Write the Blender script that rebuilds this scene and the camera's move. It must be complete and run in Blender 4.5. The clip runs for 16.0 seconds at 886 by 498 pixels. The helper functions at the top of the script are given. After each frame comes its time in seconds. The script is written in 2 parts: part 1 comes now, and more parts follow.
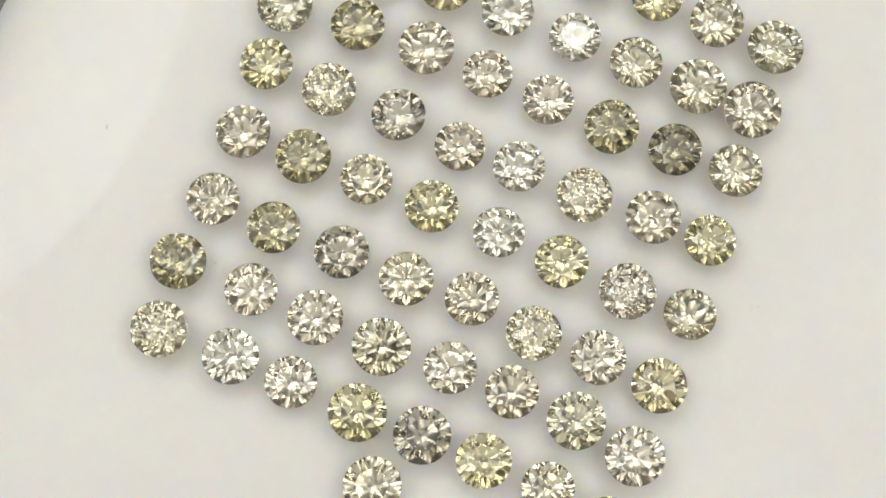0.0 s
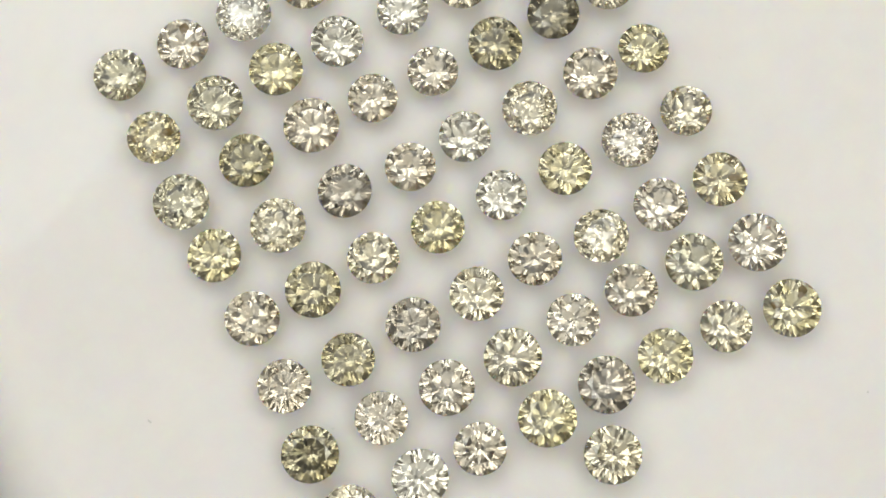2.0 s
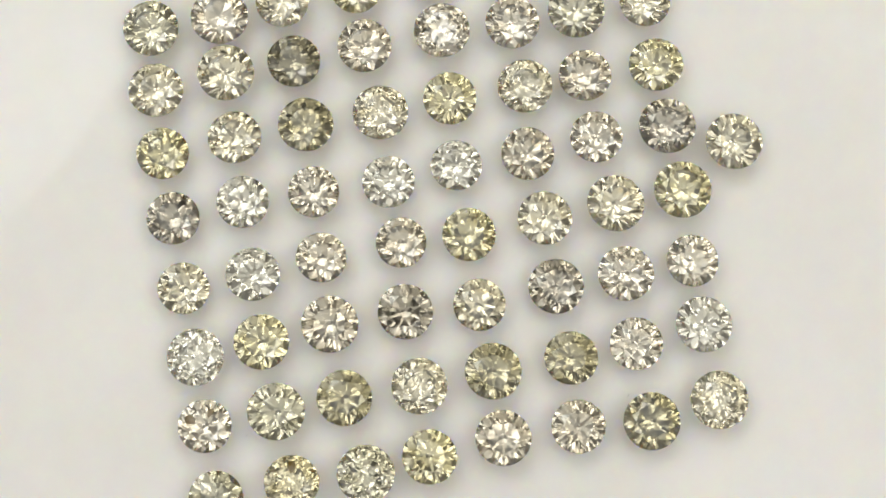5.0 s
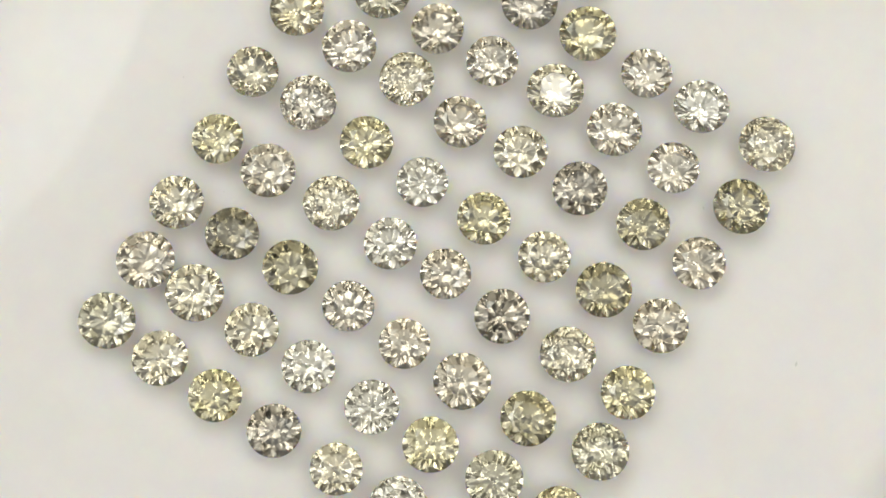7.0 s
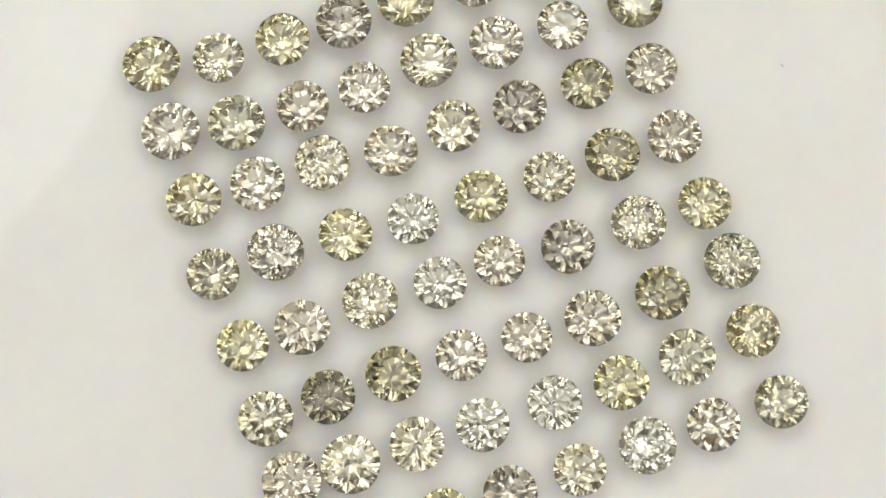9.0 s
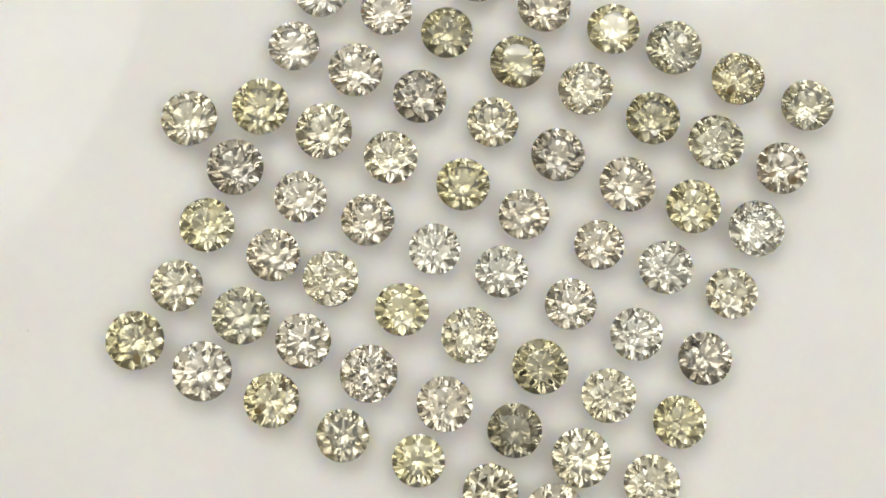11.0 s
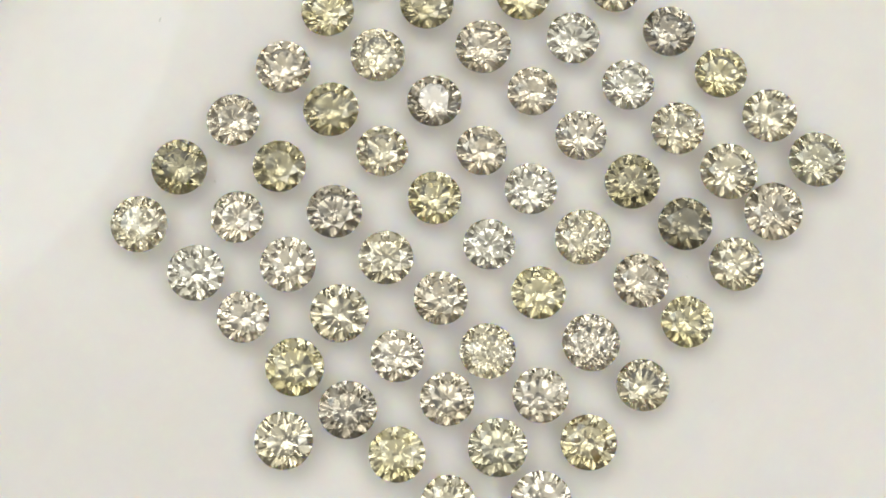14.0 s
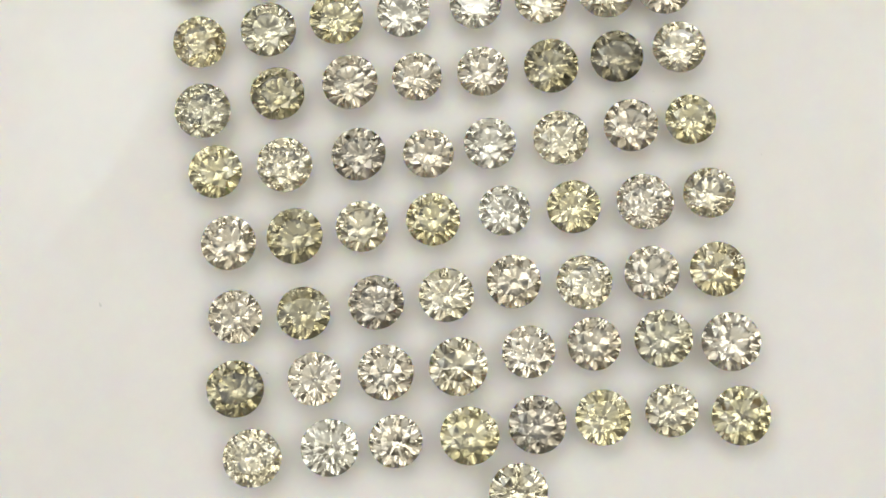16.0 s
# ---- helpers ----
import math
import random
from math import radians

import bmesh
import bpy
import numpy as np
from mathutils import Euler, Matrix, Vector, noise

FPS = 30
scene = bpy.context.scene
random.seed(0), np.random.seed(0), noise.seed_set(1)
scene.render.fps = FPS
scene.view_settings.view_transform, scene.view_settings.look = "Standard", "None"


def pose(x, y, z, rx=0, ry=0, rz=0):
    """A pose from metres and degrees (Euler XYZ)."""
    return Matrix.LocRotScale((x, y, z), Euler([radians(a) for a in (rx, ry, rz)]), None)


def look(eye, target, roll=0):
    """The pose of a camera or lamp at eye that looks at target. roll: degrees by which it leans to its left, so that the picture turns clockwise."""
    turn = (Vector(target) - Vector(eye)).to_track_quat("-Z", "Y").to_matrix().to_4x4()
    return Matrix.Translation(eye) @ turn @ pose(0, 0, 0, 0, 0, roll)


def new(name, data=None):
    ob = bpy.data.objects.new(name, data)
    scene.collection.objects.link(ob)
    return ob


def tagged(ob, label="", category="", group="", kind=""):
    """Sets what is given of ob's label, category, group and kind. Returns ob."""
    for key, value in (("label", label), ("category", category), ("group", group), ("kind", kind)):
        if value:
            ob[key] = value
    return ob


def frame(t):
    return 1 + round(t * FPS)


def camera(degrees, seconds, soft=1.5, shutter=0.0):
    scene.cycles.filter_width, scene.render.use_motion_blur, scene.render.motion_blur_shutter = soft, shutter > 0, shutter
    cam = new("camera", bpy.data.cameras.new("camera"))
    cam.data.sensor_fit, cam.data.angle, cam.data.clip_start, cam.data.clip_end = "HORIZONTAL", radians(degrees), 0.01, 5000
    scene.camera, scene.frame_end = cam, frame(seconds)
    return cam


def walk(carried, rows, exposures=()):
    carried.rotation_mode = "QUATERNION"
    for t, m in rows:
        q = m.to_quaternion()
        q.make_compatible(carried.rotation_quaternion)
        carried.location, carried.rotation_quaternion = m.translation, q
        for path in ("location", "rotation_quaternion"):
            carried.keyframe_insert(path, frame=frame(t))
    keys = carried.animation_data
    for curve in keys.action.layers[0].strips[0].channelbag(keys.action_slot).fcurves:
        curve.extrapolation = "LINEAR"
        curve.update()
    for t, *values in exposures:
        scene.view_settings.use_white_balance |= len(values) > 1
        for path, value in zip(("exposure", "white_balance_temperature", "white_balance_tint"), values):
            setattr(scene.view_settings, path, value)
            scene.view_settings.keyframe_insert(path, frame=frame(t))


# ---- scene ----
cam = camera(27.53, 16.0, soft=1.75)
STILL = pose(-0.00149, -0.02050, 0.09908, 10.607, -0.362, -0.068)
walk(cam, [(0.0, STILL), (16.0, STILL)])

MM = 0.001


# how far the table runs ahead of an even turn, in degrees
LEAD_TIMES = (0, 1, 2, 3.5, 4.2, 5.5, 7, 8, 9, 10.2, 12, 13.5, 14.5, 15.2, 16)
LEAD = (0, 0, 0.03, -0.3, -0.45, -0.2, -0.02, 0.15, 0.8, 0.6, 0.2, 0.0, -0.16, -0.4, -0.52)


def turn(t):
    """Angle of the turntable in degrees at t seconds."""
    return 24.33 * (t - 1) + float(np.interp(t, LEAD_TIMES, LEAD))


# ---- light ----
world = bpy.data.worlds.new("world")
scene.world = world
world.use_nodes = True
world.node_tree.nodes["Background"].inputs[0].default_value = (0.9, 0.92, 1.0, 1)
world.node_tree.nodes["Background"].inputs[1].default_value = 0.4
scene.view_settings.exposure = -0.02


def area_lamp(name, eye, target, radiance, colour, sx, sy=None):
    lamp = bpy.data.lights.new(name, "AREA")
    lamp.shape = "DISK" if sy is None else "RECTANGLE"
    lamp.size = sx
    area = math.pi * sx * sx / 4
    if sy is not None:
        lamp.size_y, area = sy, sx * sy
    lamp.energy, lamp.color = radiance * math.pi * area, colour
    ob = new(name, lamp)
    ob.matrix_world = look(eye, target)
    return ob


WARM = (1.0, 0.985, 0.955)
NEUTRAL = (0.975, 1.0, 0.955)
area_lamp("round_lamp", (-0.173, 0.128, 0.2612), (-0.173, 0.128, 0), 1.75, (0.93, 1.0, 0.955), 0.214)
# unseen fill, added: wide areas overhead that leave the place of the lens dark, small ones under them and strips
# further out
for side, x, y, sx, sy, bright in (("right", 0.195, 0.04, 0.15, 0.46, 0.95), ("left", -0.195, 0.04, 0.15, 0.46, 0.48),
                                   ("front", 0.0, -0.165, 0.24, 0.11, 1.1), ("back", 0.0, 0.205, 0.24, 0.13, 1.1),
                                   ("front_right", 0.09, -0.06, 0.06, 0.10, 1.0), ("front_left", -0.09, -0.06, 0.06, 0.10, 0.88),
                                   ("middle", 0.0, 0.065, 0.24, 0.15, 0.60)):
    area_lamp("added_fill_top_" + side, (x, y, 0.34), (x, y, 0), bright, NEUTRAL, sx, sy)
# smaller added fill for sparkle in the stones, no known source
area_lamp("added_fill_near_right", (0.128, 0.0, 0.20), (0, 0, 0), 2.35, NEUTRAL, 0.11, 0.065)
area_lamp("added_fill_near_left", (-0.128, -0.01, 0.20), (0, 0, 0), 0.95, WARM, 0.11, 0.065)
area_lamp("added_fill_near_front_right", (0.075, -0.075, 0.20), (0, 0, 0), 2.45, WARM, 0.064, 0.064)
area_lamp("added_fill_near_front_left", (-0.075, -0.075, 0.20), (0, 0, 0), 1.55, WARM, 0.064, 0.064)
area_lamp("added_fill_near_back", (0.01, 0.128, 0.20), (0, 0, 0), 2.1, WARM, 0.125, 0.065)
# long strips of added fill low around the table, also without a known source
area_lamp("added_fill_far_right", (0.31, 0.03, 0.19), (0, 0, 0), 0.6, NEUTRAL, 0.40, 0.10)
area_lamp("added_fill_far_left", (-0.30, -0.10, 0.17), (0, 0, 0), 0.35, WARM, 0.28, 0.10)
area_lamp("added_fill_far_front", (0.05, -0.29, 0.25), (0, 0, 0), 0.6, WARM, 0.44, 0.09)


# ---- materials ----
def shader(name):
    m = bpy.data.materials.new(name)
    m.use_nodes = True
    nodes, links = m.node_tree.nodes, m.node_tree.links
    return m, nodes, links, nodes["Principled BSDF"]


def noise_node(nodes, links, scale, detail=3.0, coords="Object", rough=0.5):
    tc = nodes.new("ShaderNodeTexCoord")
    n = nodes.new("ShaderNodeTexNoise")
    n.inputs["Scale"].default_value, n.inputs["Detail"].default_value = scale, detail
    n.inputs["Roughness"].default_value = rough
    links.new(tc.outputs[coords], n.inputs["Vector"])
    return n


def ramp(nodes, links, source, stops):
    r = nodes.new("ShaderNodeValToRGB")
    r.color_ramp.elements[0].position, r.color_ramp.elements[0].color = stops[0][0], (*stops[0][1], 1)
    r.color_ramp.elements[1].position, r.color_ramp.elements[1].color = stops[1][0], (*stops[1][1], 1)
    links.new(source, r.inputs[0])
    return r


def surface(name, low, high, scale, rough, bump=0.0, coat=0.0, fine=8.0):
    """A surface whose colour wanders at two scales."""
    m, nodes, links, bsdf = shader(name)
    big, small = noise_node(nodes, links, scale), noise_node(nodes, links, scale * fine, 5.0)
    add = nodes.new("ShaderNodeMath")
    add.operation = "MULTIPLY_ADD"
    links.new(small.outputs[0], add.inputs[0])
    add.inputs[1].default_value = 0.35
    links.new(big.outputs[0], add.inputs[2])
    r = ramp(nodes, links, add.outputs[0], ((0.42, low), (0.92, high)))
    links.new(r.outputs[0], bsdf.inputs["Base Color"])
    bsdf.inputs["Roughness"].default_value = rough
    bsdf.inputs["Coat Weight"].default_value, bsdf.inputs["Coat Roughness"].default_value = coat, 0.045
    if bump:
        b = nodes.new("ShaderNodeBump")
        b.inputs["Strength"].default_value, b.inputs["Distance"].default_value = bump, 0.00004
        links.new(small.outputs[0], b.inputs["Height"])
        links.new(b.outputs[0], bsdf.inputs["Normal"])
    return m


PAD = surface("white_pad", (0.823, 0.785, 0.758), (0.873, 0.835, 0.808), 90, 0.55, 0.05, 1.0)
PAD_BSDF = PAD.node_tree.nodes["Principled BSDF"]
PAD_BSDF.inputs["Subsurface Weight"].default_value = 1.0
PAD_BSDF.inputs["Subsurface Radius"].default_value = (1.0, 0.80, 0.45)
PAD_BSDF.inputs["Subsurface Scale"].default_value = 0.0008
# the pad's gloss is faded out towards its long edges to keep lamp glints off the rim
tc = PAD.node_tree.nodes.new("ShaderNodeTexCoord")
split = PAD.node_tree.nodes.new("ShaderNodeSeparateXYZ")
side = PAD.node_tree.nodes.new("ShaderNodeMath")
side.operation = "ABSOLUTE"
fade = PAD.node_tree.nodes.new("ShaderNodeMapRange")
fade.interpolation_type = "SMOOTHSTEP"
for i, v in ((1, 0.0225), (2, 0.0285), (3, 1.0), (4, 0.0)):
    fade.inputs[i].default_value = v
PAD.node_tree.links.new(tc.outputs["Object"], split.inputs[0])
PAD.node_tree.links.new(split.outputs[0], side.inputs[0])
PAD.node_tree.links.new(side.outputs[0], fade.inputs[0])
PAD.node_tree.links.new(fade.outputs[0], PAD_BSDF.inputs["Coat Weight"])
TABLE_TOP = surface("grey_turntable", (0.15, 0.15, 0.147), (0.20, 0.20, 0.197), 60, 0.45, 0.2)
DESK = surface("desk", (0.46, 0.45, 0.43), (0.54, 0.53, 0.51), 12, 0.5, 0.1)
WALL = surface("plain_wall", (0.66, 0.65, 0.635), (0.72, 0.71, 0.695), 5, 0.8, 0.05)
GREY_WALL = surface("grey_wall", (0.66, 0.65, 0.63), (0.74, 0.73, 0.71), 5, 0.8, 0.05)
LINT = surface("lint", (0.64, 0.62, 0.59), (0.75, 0.73, 0.69), 900, 0.9)


def diamond_material(name, tint, cloud=0.0, grain=0.0):
    """Clear stone: glass of diamond's index tinted in patches; cloudy stones scatter a little light,
    flawed ones have a grainy inside."""
    m, nodes, links, bsdf = shader(name)
    nodes.remove(bsdf)
    out = nodes["Material Output"]
    patch = noise_node(nodes, links, 480, 2.0)
    deep = tuple(c ** 2.0 for c in tint)
    pale = tuple(c ** 0.30 for c in tint)
    r = ramp(nodes, links, patch.outputs[0], ((0.42, pale), (0.58, deep)))
    clouds = noise_node(nodes, links, 2800, 4.0)
    dim = ramp(nodes, links, clouds.outputs[0], ((0.34, (0.93, 0.92, 0.90)), (0.62, (1, 1, 1))))
    body = nodes.new("ShaderNodeMix")
    body.data_type, body.blend_type = "RGBA", "MULTIPLY"
    body.inputs[0].default_value = 1.0
    links.new(r.outputs[0], body.inputs[6])
    links.new(dim.outputs[0], body.inputs[7])
    # growth strain: patches of the polish lean a little this way and that
    tc = nodes.new("ShaderNodeTexCoord")
    cells = nodes.new("ShaderNodeTexVoronoi")
    cells.inputs["Scale"].default_value = 1500 if grain > 0.05 else 1100
    links.new(tc.outputs["Object"], cells.inputs["Vector"])
    centre = nodes.new("ShaderNodeVectorMath")
    centre.operation = "SUBTRACT"
    links.new(cells.outputs["Color"], centre.inputs[0])
    centre.inputs[1].default_value = (0.5, 0.5, 0.5)
    face = nodes.new("ShaderNodeNewGeometry")
    bend = nodes.new("ShaderNodeVectorMath")
    bend.operation = "MULTIPLY_ADD"
    links.new(centre.outputs[0], bend.inputs[0])
    bend.inputs[1].default_value = (grain, grain, grain)
    links.new(face.outputs["Normal"], bend.inputs[2])
    unit = nodes.new("ShaderNodeVectorMath")
    unit.operation = "NORMALIZE"
    links.new(bend.outputs[0], unit.inputs[0])
    normal = unit.outputs[0]
    glass = nodes.new("ShaderNodeBsdfGlass")
    glass.inputs["IOR"].default_value, glass.inputs["Roughness"].default_value = 2.417, 0.008
    links.new(body.outputs[2], glass.inputs["Color"])
    links.new(normal, glass.inputs["Normal"])
    last = glass.outputs[0]
    if cloud:
        mix = nodes.new("ShaderNodeMixShader")
        haze = nodes.new("ShaderNodeBsdfTranslucent")
        haze.inputs[0].default_value = (0.92, 0.91, 0.84, 1)
        mix.inputs[0].default_value = cloud
        links.new(last, mix.inputs[1])
        links.new(haze.outputs[0], mix.inputs[2])
        last = mix.outputs[0]
    links.new(last, out.inputs["Surface"])
    return m


TINTS = {
    "w": ("colourless", (0.979, 0.961, 0.925), 0.022),
    "n": ("greyish near-colourless", (0.957, 0.936, 0.894), 0.022),
    "m": ("cloudy milky white", (0.979, 0.970, 0.942), 0.030),
    "p": ("pale yellow", (0.972, 0.955, 0.903), 0.022),
    "y": ("olive-yellow", (0.954, 0.936, 0.853), 0.022),
    "o": ("olive-brown", (0.887, 0.868, 0.790), 0.022),
    "d": ("dark smoky grey", (0.802, 0.784, 0.724), 0.012),
    "k": ("high-contrast smoky grey", (0.900, 0.881, 0.845), 0.012),
    "g": ("faint greenish grey", (0.944, 0.932, 0.879), 0.022),
    "b": ("yellowish", (0.966, 0.945, 0.866), 0.022),
}
STONES = {}


def stone_material(code):
    """The material of a stone's tint, clean or grainy inside."""
    flawed = "i" in code[1:]
    if (code[0], flawed) not in STONES:
        words, tint, cloud = TINTS[code[0]]
        STONES[code[0], flawed] = diamond_material("diamond_" + words.split()[0].replace("-", "_") + ("_flawed" if flawed else ""), tint, cloud, 0.10 if flawed else 0.0)
    return STONES[code[0], flawed]


GIRDLE_STONE = diamond_material("diamond_girdle", (0.95, 0.94, 0.90), 0.3)
RUST = surface("rust_inclusion", (0.76, 0.50, 0.14), (0.88, 0.68, 0.30), 2500, 0.6)
rust_mix, rust_clear = RUST.node_tree.nodes.new("ShaderNodeMixShader"), RUST.node_tree.nodes.new("ShaderNodeBsdfTransparent")
rust_mix.inputs[0].default_value = 0.2
RUST.node_tree.links.new(RUST.node_tree.nodes["Principled BSDF"].outputs[0], rust_mix.inputs[1])
RUST.node_tree.links.new(rust_clear.outputs[0], rust_mix.inputs[2])
RUST.node_tree.links.new(rust_mix.outputs[0], RUST.node_tree.nodes["Material Output"].inputs["Surface"])
CARBON = surface("dark_inclusion", (0.05, 0.05, 0.035), (0.15, 0.14, 0.10), 2500, 0.6)


# ---- building ----
def mesh_of(name, verts, faces, material, smooth=False):
    me = bpy.data.meshes.new(name)
    me.from_pydata(verts, [], faces)
    me.materials.append(material)
    if smooth:
        me.shade_smooth()
    me.update()
    return me


def part(name, me, parent, label=""):
    ob = new(name, me)
    ob.parent = parent
    return tagged(ob, label=label)


def box(name, sx, sy, sz, material, bevel=0.0, segments=3):
    """A block standing on its base, with rounded edges."""
    bm = bmesh.new()
    bmesh.ops.create_cube(bm, size=1.0)
    bmesh.ops.scale(bm, vec=(sx, sy, sz), verts=bm.verts)
    bmesh.ops.translate(bm, vec=(0, 0, sz / 2), verts=bm.verts)
    if bevel:
        bmesh.ops.bevel(bm, geom=bm.edges[:], offset=bevel, segments=segments, profile=0.5, affect="EDGES")
    me = bpy.data.meshes.new(name)
    bm.to_mesh(me)
    bm.free()
    me.materials.append(material)
    if bevel:
        me.shade_smooth()
    return me


# ---- the place ----
PAD_THICK = 10 * MM
DISC_THICK = 8 * MM
LOW = -PAD_THICK - DISC_THICK

desk = new("floor", box("floor", 0.8, 0.8, 0.02, DESK))
desk.location = (0, 0, LOW - 0.02)
tagged(desk, "plain pale desk top under the turntable", "floor", kind="structure")
for name, x, y, sx, sy in (("wall_north", 0, 0.41, 0.8, 0.02), ("wall_south", 0, -0.41, 0.8, 0.02),
                           ("wall_east", 0.41, 0, 0.02, 0.84), ("wall_west", -0.41, 0, 0.02, 0.84)):
    w = new(name, box(name, sx, sy, 0.46, GREY_WALL if name == "wall_north" else WALL))
    w.location = (x, y, LOW - 0.02)
    tagged(w, "plain grey wall that closes the place" if name == "wall_north" else "plain off-white wall that closes the place", "wall", kind="structure")
ceiling = new("ceiling", box("ceiling", 0.84, 0.84, 0.02, GREY_WALL))
ceiling.location = (0, 0, LOW + 0.44)
tagged(ceiling, "plain grey ceiling over the turntable", "ceiling", kind="structure")


def lathe(name, rings, material, n=96):
    """A turned body from (radius, height) rings, closed at both ends."""
    verts = [(r * math.cos(2 * math.pi * k / n), r * math.sin(2 * math.pi * k / n), z) for r, z in rings for k in range(n)]
    faces = [(i * n + k, i * n + (k + 1) % n, (i + 1) * n + (k + 1) % n, (i + 1) * n + k) for i in range(len(rings) - 1) for k in range(n)]
    faces += [tuple(range(n))[::-1], tuple((len(rings) - 1) * n + k for k in range(n))]
    return mesh_of(name, verts, faces, material)


MOVING = []  # (thing, its pose on the turntable at angle 0)


def carried_by_table(ob, m):
    MOVING.append((ob, m))
    ob.matrix_basis = m
    return ob


disc = new("turntable", lathe("turntable", [(0.061, 0), (0.062, 0.001), (0.062, 0.0065), (0.0605, 0.008)], TABLE_TOP))
tagged(disc, "grey plastic turntable disc under a white pad", "turntable")
carried_by_table(disc, pose(0, 0, LOW))

pad = new("display_pad", box("display_pad", 62.0 * MM, 82 * MM, PAD_THICK, PAD, 4.8 * MM, 12))
tagged(pad, "smooth soft white pad with rounded edges on a turntable", "pad")
carried_by_table(pad, pose(0.8 * MM, 0, -PAD_THICK))


# ---- the stones ----
def scallop(edge, tips, most):
    """Rounds a girdle of 16 corners to 32: each new corner lies in the plane of the half facet that ends there."""
    out = []
    for k in range(16):
        a, b, tip = Vector(edge[k]), Vector(edge[(k + 1) % 16]), Vector(tips[k // 2])
        mid = (a + b) / 2
        flat = Vector((mid.x, mid.y, 0)).normalized() * (Vector(a.xy).length + Vector(b.xy).length) / 2
        n = (a - tip).cross(b - tip)
        z = tip.z - (n.x * (flat.x - tip.x) + n.y * (flat.y - tip.y)) / n.z
        z = min(max(z, a.z - most), a.z + most)
        out += [edge[k], (flat.x, flat.y, z)]
    return out


def brilliant(d, rnd):
    """Rings of points of a round brilliant of diameter d, each stone with its own cut: table, crown, girdle, pavilion."""
    rt = rnd.uniform(0.270, 0.305)
    ch = rnd.uniform(0.135, 0.165)
    pd = rnd.uniform(0.424, 0.438)
    gt = rnd.uniform(0.022, 0.034)
    rs, rp = rnd.uniform(0.375, 0.40), rnd.uniform(0.065, 0.098)
    wob = lambda a: 1 + rnd.uniform(-a, a)
    tau = 2 * math.pi

    def ring(r, z, off, n, a):
        return [(d * r * wob(a) * math.cos(tau * (k + off) / n), d * r * wob(a) * math.sin(tau * (k + off) / n), d * z) for k in range(n)]

    ps, pp = rs * math.cos(tau / 16), rp * math.cos(tau / 16)
    zs = gt + ch * (0.5 - ps) / (0.5 - rt)
    zp = -pd * (0.5 - pp) / 0.5
    table = ring(rt, gt + ch, 0, 8, 0.004)
    star = ring(rs, zs, 0.5, 8, 0.004)
    shape = [0.5 * (1 + 0.005 * math.sin(2 * tau * k / 16 + rt * 90)) * wob(0.002) for k in range(16)]
    upper = [(d * shape[k] * math.cos(tau * k / 16), d * shape[k] * math.sin(tau * k / 16), d * gt) for k in range(16)]
    lower = [(x, y, 0) for x, y, z in upper]
    pav = ring(rp, zp, 0.5, 8, 0.012)
    culet = (d * rnd.uniform(-0.003, 0.003), d * rnd.uniform(-0.003, 0.003), -d * pd)
    return table, star, scallop(upper, star, 0.4 * gt * d), scallop(lower, pav, 0.4 * gt * d), pav, culet, d * pd


def chip(size, rnd):
    """An irregular flake inside a stone."""
    bm = bmesh.new()
    bmesh.ops.create_icosphere(bm, subdivisions=2, radius=size)
    for v in bm.verts:
        v.co = Vector((v.co.x * 1.2, v.co.y * 0.8, v.co.z * 0.35)) * rnd.uniform(0.7, 1.2)
    me = bpy.data.meshes.new("inclusion")
    bm.to_mesh(me)
    bm.free()
    return me


SINK = 0.02 * MM


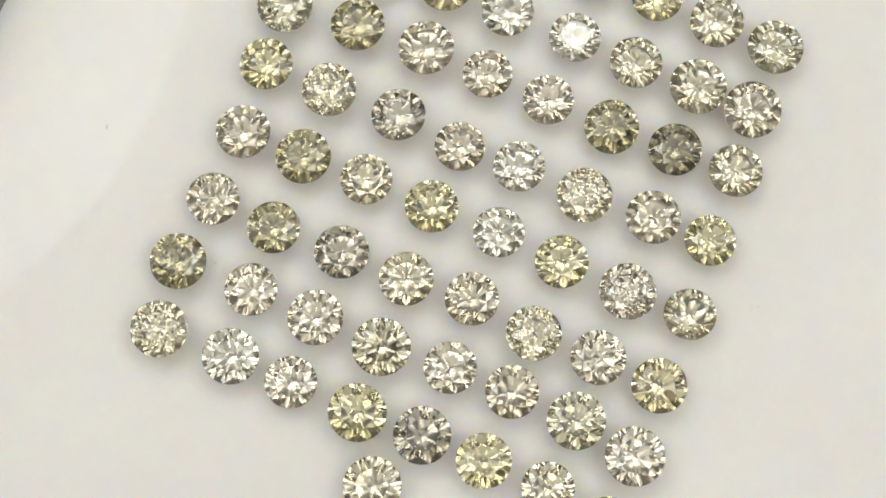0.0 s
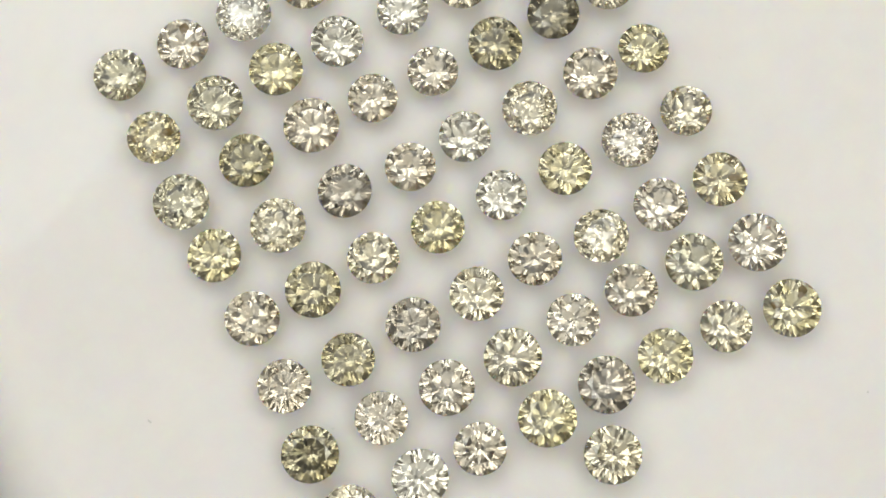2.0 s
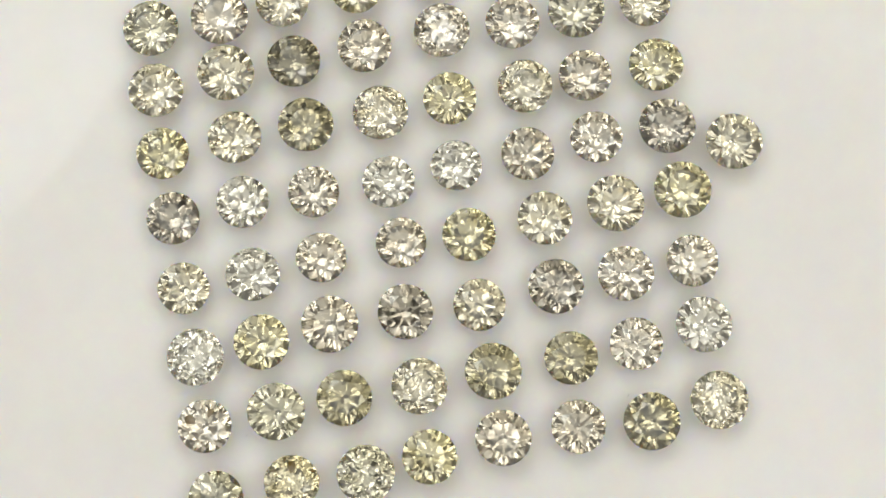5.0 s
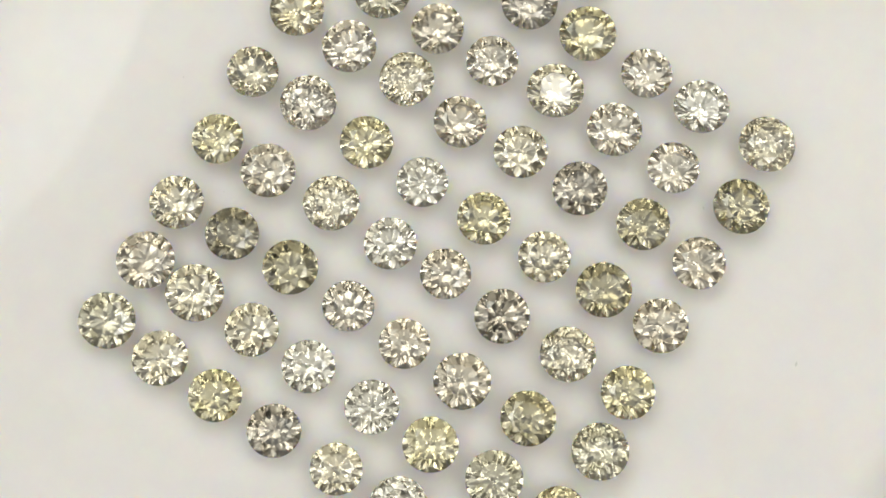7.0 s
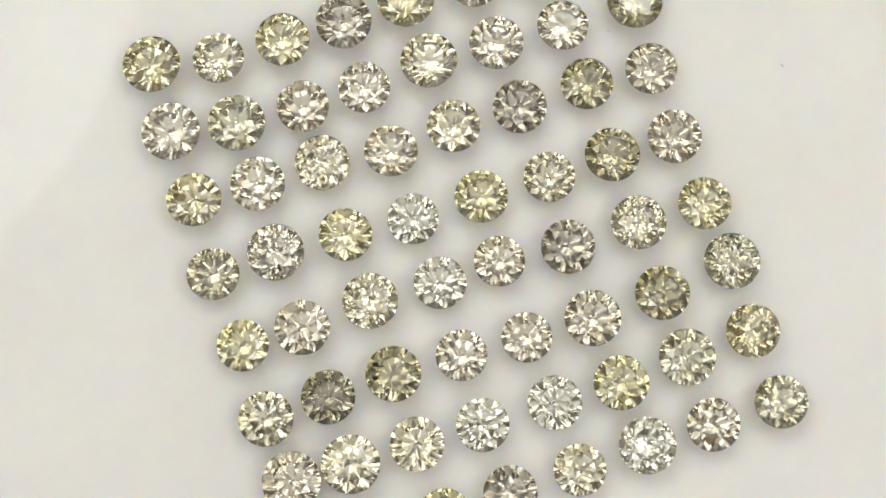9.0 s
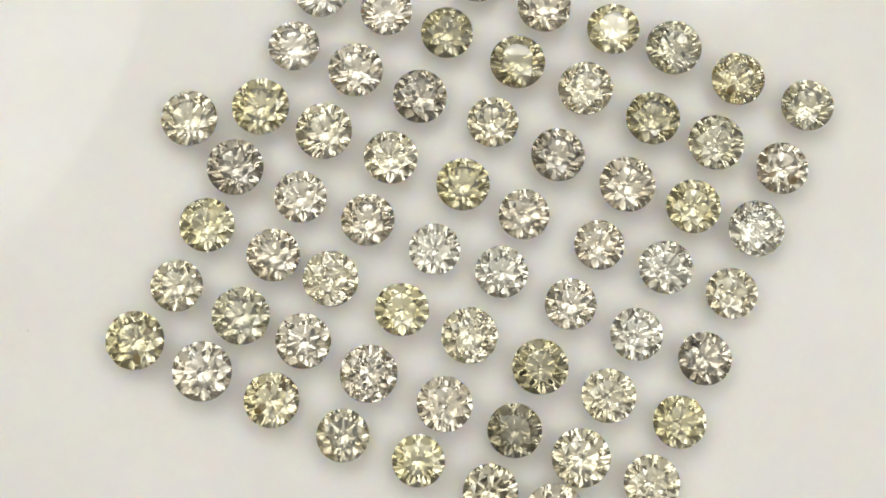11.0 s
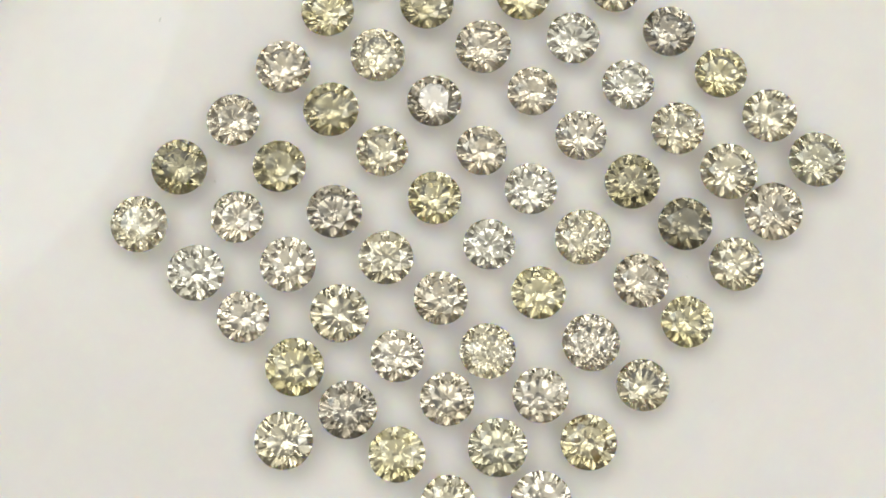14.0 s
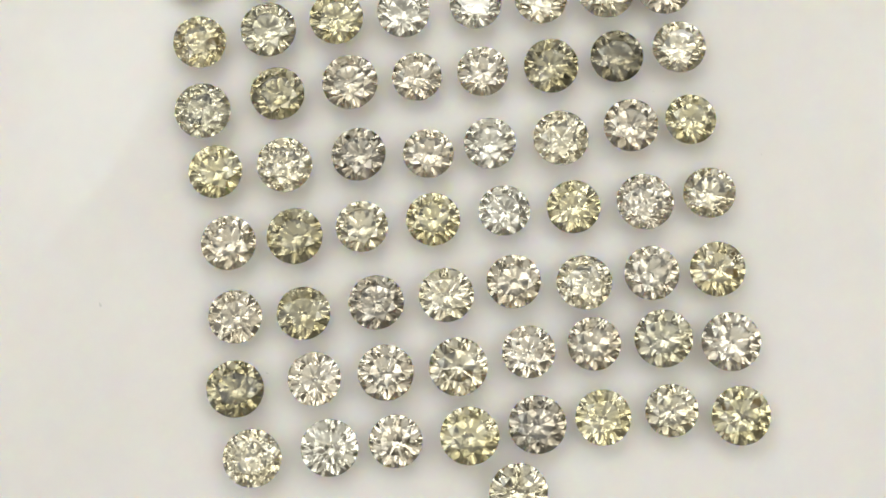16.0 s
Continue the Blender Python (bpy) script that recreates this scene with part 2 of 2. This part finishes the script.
def stone(x, y, px, code, row, col):
    """One stone, face up, its tip pressed a little into the pad. px: its diameter in steps of 1/96 of 3 mm."""
    rnd = random.Random(row * 31 + col * 7 + 5)
    kind, material = TINTS[code[0]][0], stone_material(code)
    d = px / 96 * 3.0 * MM
    table, star, upper, lower, pav, culet, depth = brilliant(d, rnd)
    root = new("diamond")
    words = "round brilliant-cut %s diamond lying face up on white pad" % kind
    if "r" in code[1:]:
        words = "round %s diamond with rusty orange flaw on white pad" % kind
    elif "c" in code[1:]:
        words = "round %s diamond with dark inclusions on white pad" % kind
    elif "i" in code[1:]:
        words = "round %s diamond, flawed and grainy inside, on white pad" % kind
    tagged(root, words, "diamond", "diamonds laid out in rows")
    part("table_facet", mesh_of("table_facet", table, [tuple(range(8))], material), root)
    verts = table + star + upper
    faces = []
    for k in range(8):
        n = (k + 1) % 8
        faces += [(k, 8 + k, n),
                  (k, 8 + (k - 1) % 8, 16 + 4 * k, 8 + k),
                  (8 + k, 16 + 4 * k, 16 + 4 * k + 1, 16 + 4 * k + 2), (8 + k, 16 + 4 * k + 2, 16 + 4 * k + 3, 16 + (4 * k + 4) % 32)]
    part("crown", mesh_of("crown", verts, faces, material), root)
    part("girdle", mesh_of("girdle", upper + lower, [(k, 32 + k, 32 + (k + 1) % 32, (k + 1) % 32) for k in range(32)], GIRDLE_STONE), root, "thin frosted girdle edge")
    verts = lower + pav + [culet]
    faces = []
    for k in range(8):
        faces += [(32 + (k - 1) % 8, 40, 32 + k, 4 * k),
                  (32 + k, 4 * k + 2, 4 * k + 1, 4 * k), (32 + k, (4 * k + 4) % 32, 4 * k + 3, 4 * k + 2)]
    part("pavilion", mesh_of("pavilion", verts, faces, material), root)
    for mark in code[1:].replace("i", ""):
        for k in range(2 if mark == "r" else 3):
            me = chip(d * rnd.uniform(0.065, 0.105) * (1 if mark == "r" else 0.5), rnd)
            me.materials.append(RUST if mark == "r" else CARBON)
            a, r = rnd.uniform(0, 6.28), d * rnd.uniform(0.2, 0.34)
            flaw = part("inclusion", me, root, "rusty orange flaw" if mark == "r" else "dark speck")
            flaw.location = (r * math.cos(a), r * math.sin(a), d * (0.06 if mark == "r" else 0.02))
            flaw.rotation_euler = (rnd.uniform(-0.6, 0.6), rnd.uniform(-0.6, 0.6), a)
    lean = pose(x * MM, y * MM, depth - SINK, rnd.gauss(0, 1.8), rnd.gauss(0, 1.8), rnd.uniform(0, 45))
    carried_by_table(root, lean)


def stone_row(row, y_shift, *stones):
    for col, (x, y, px, code) in enumerate(stones):
        stone(x, y + y_shift, px, code, row, col)


stone_row(0, 0, (-14.05, 14.88, 94, "g"), (-10.13, 15.09, 93, "wr"), (-6.35, 15.21, 100, "mi"), (-2.47, 15.49, 91, "p"),
          (1.48, 15.67, 94, "kc"), (5.21, 15.89, 93, "y"), (8.85, 15.91, 97, "p"), (12.43, 15.84, 100, "g"))
stone_row(1, 0, (-13.72, 10.76, 95, "bir"), (-9.82, 11.18, 100, "g"), (-5.95, 11.57, 97, "y"), (-2.17, 11.65, 95, "m"),
          (1.93, 11.77, 93, "m"), (5.63, 11.83, 95, "p"), (9.35, 11.93, 102, "p"), (12.64, 11.95, 103, "n"))
stone_row(2, 0, (-13.75, 6.75, 100, "gic"), (-9.54, 7.43, 97, "o"), (-5.45, 7.76, 100, "n"), (-1.69, 7.81, 89, "n"),
          (2.01, 7.82, 91, "w"), (5.86, 7.83, 98, "oc"), (9.59, 8.09, 95, "d"), (13.13, 8.35, 96, "p"))
stone_row(3, 0, (-13.26, 3.23, 95, "y"), (-9.40, 3.31, 98, "pi"), (-5.26, 3.58, 97, "kc"), (-1.40, 3.35, 90, "n"),
          (2.07, 3.65, 93, "m"), (6.03, 3.62, 99, "pi"), (9.99, 4.05, 97, "n"), (13.35, 4.14, 91, "y"))
stone_row(4, 0, (-12.75, -0.85, 97, "n"), (-9.09, -0.76, 99, "o"), (-5.37, -0.49, 92, "p"), (-1.42, -0.41, 95, "y"),
          (2.55, -0.21, 91, "m"), (6.38, -0.32, 95, "y"), (10.33, -0.36, 101, "wic"), (13.94, -0.11, 92, "p"))
stone_row(5, 0, (-12.63, -4.97, 94, "n"), (-8.89, -5.08, 94, "o"), (-4.88, -4.79, 97, "kc"), (-1.02, -4.69, 96, "p"),
          (2.72, -4.23, 95, "n"), (6.57, -4.59, 98, "pi"), (10.31, -4.36, 97, "w"), (13.93, -4.42, 97, "br"))
stone_row(6, 0, (-12.84, -8.94, 100, "oc"), (-8.54, -8.72, 93, "w"), (-4.64, -8.69, 98, "w"), (-0.69, -8.68, 102, "p"),
          (3.20, -8.16, 93, "w"), (6.79, -8.00, 94, "n"), (10.58, -8.02, 102, "g"), (14.22, -8.49, 104, "w"))
stone_row(7, 0, (-12.15, -12.75, 101, "pi"), (-7.96, -12.52, 99, "m"), (-4.37, -12.44, 92, "w"), (-0.38, -12.47, 102, "y"),
          (3.32, -12.15, 101, "kc"), (6.91, -12.04, 97, "y"), (10.64, -11.95, 92, "p"), (14.33, -12.54, 103, "yr"))
stone_row(8, 0, (1.99, -15.71, 101, "p"))


# ---- dust on the pad ----
def speck(x, y, size, seed):
    """A crumb of lint lying on the pad."""
    rnd = random.Random(seed)
    bm = bmesh.new()
    bmesh.ops.create_icosphere(bm, subdivisions=2, radius=size)
    for v in bm.verts:
        v.co = Vector((v.co.x * 1.3, v.co.y * 0.6, v.co.z * 0.4)) * rnd.uniform(0.75, 1.2)
    low = min(v.co.z for v in bm.verts)
    bmesh.ops.translate(bm, vec=(0, 0, -low), verts=bm.verts)
    me = bpy.data.meshes.new("lint_speck")
    bm.to_mesh(me)
    bm.free()
    me.materials.append(LINT)
    ob = tagged(new("lint_speck", me), "tiny grey speck of lint on the white pad", "lint", "specks of lint")
    carried_by_table(ob, pose(x * MM, y * MM, -0.005 * MM, 0, 0, rnd.uniform(0, 180)))


speck(-20.16, -3.50, 0.10 * MM, 3)
speck(17.30, 2.11, 0.05 * MM, 4)
speck(16.38, -18.36, 0.07 * MM, 5)
speck(-11.18, -8.04, 0.07 * MM, 6)
speck(-10.80, 13.01, 0.06 * MM, 7)
speck(11.61, 6.25, 0.05 * MM, 9)


# ---- what moves ----
def motions():
    times = [0.2 * k for k in range(81)]
    lean = Matrix.Rotation(radians(0.5), 4, (-0.174, -0.985, 0))  # the table runs a little out of true
    turns = [(t, pose(0, 0, 0, 0, 0, turn(t)) @ lean) for t in times]
    for ob, m in MOVING:
        walk(ob, [(t, r @ m) for t, r in turns])


motions()
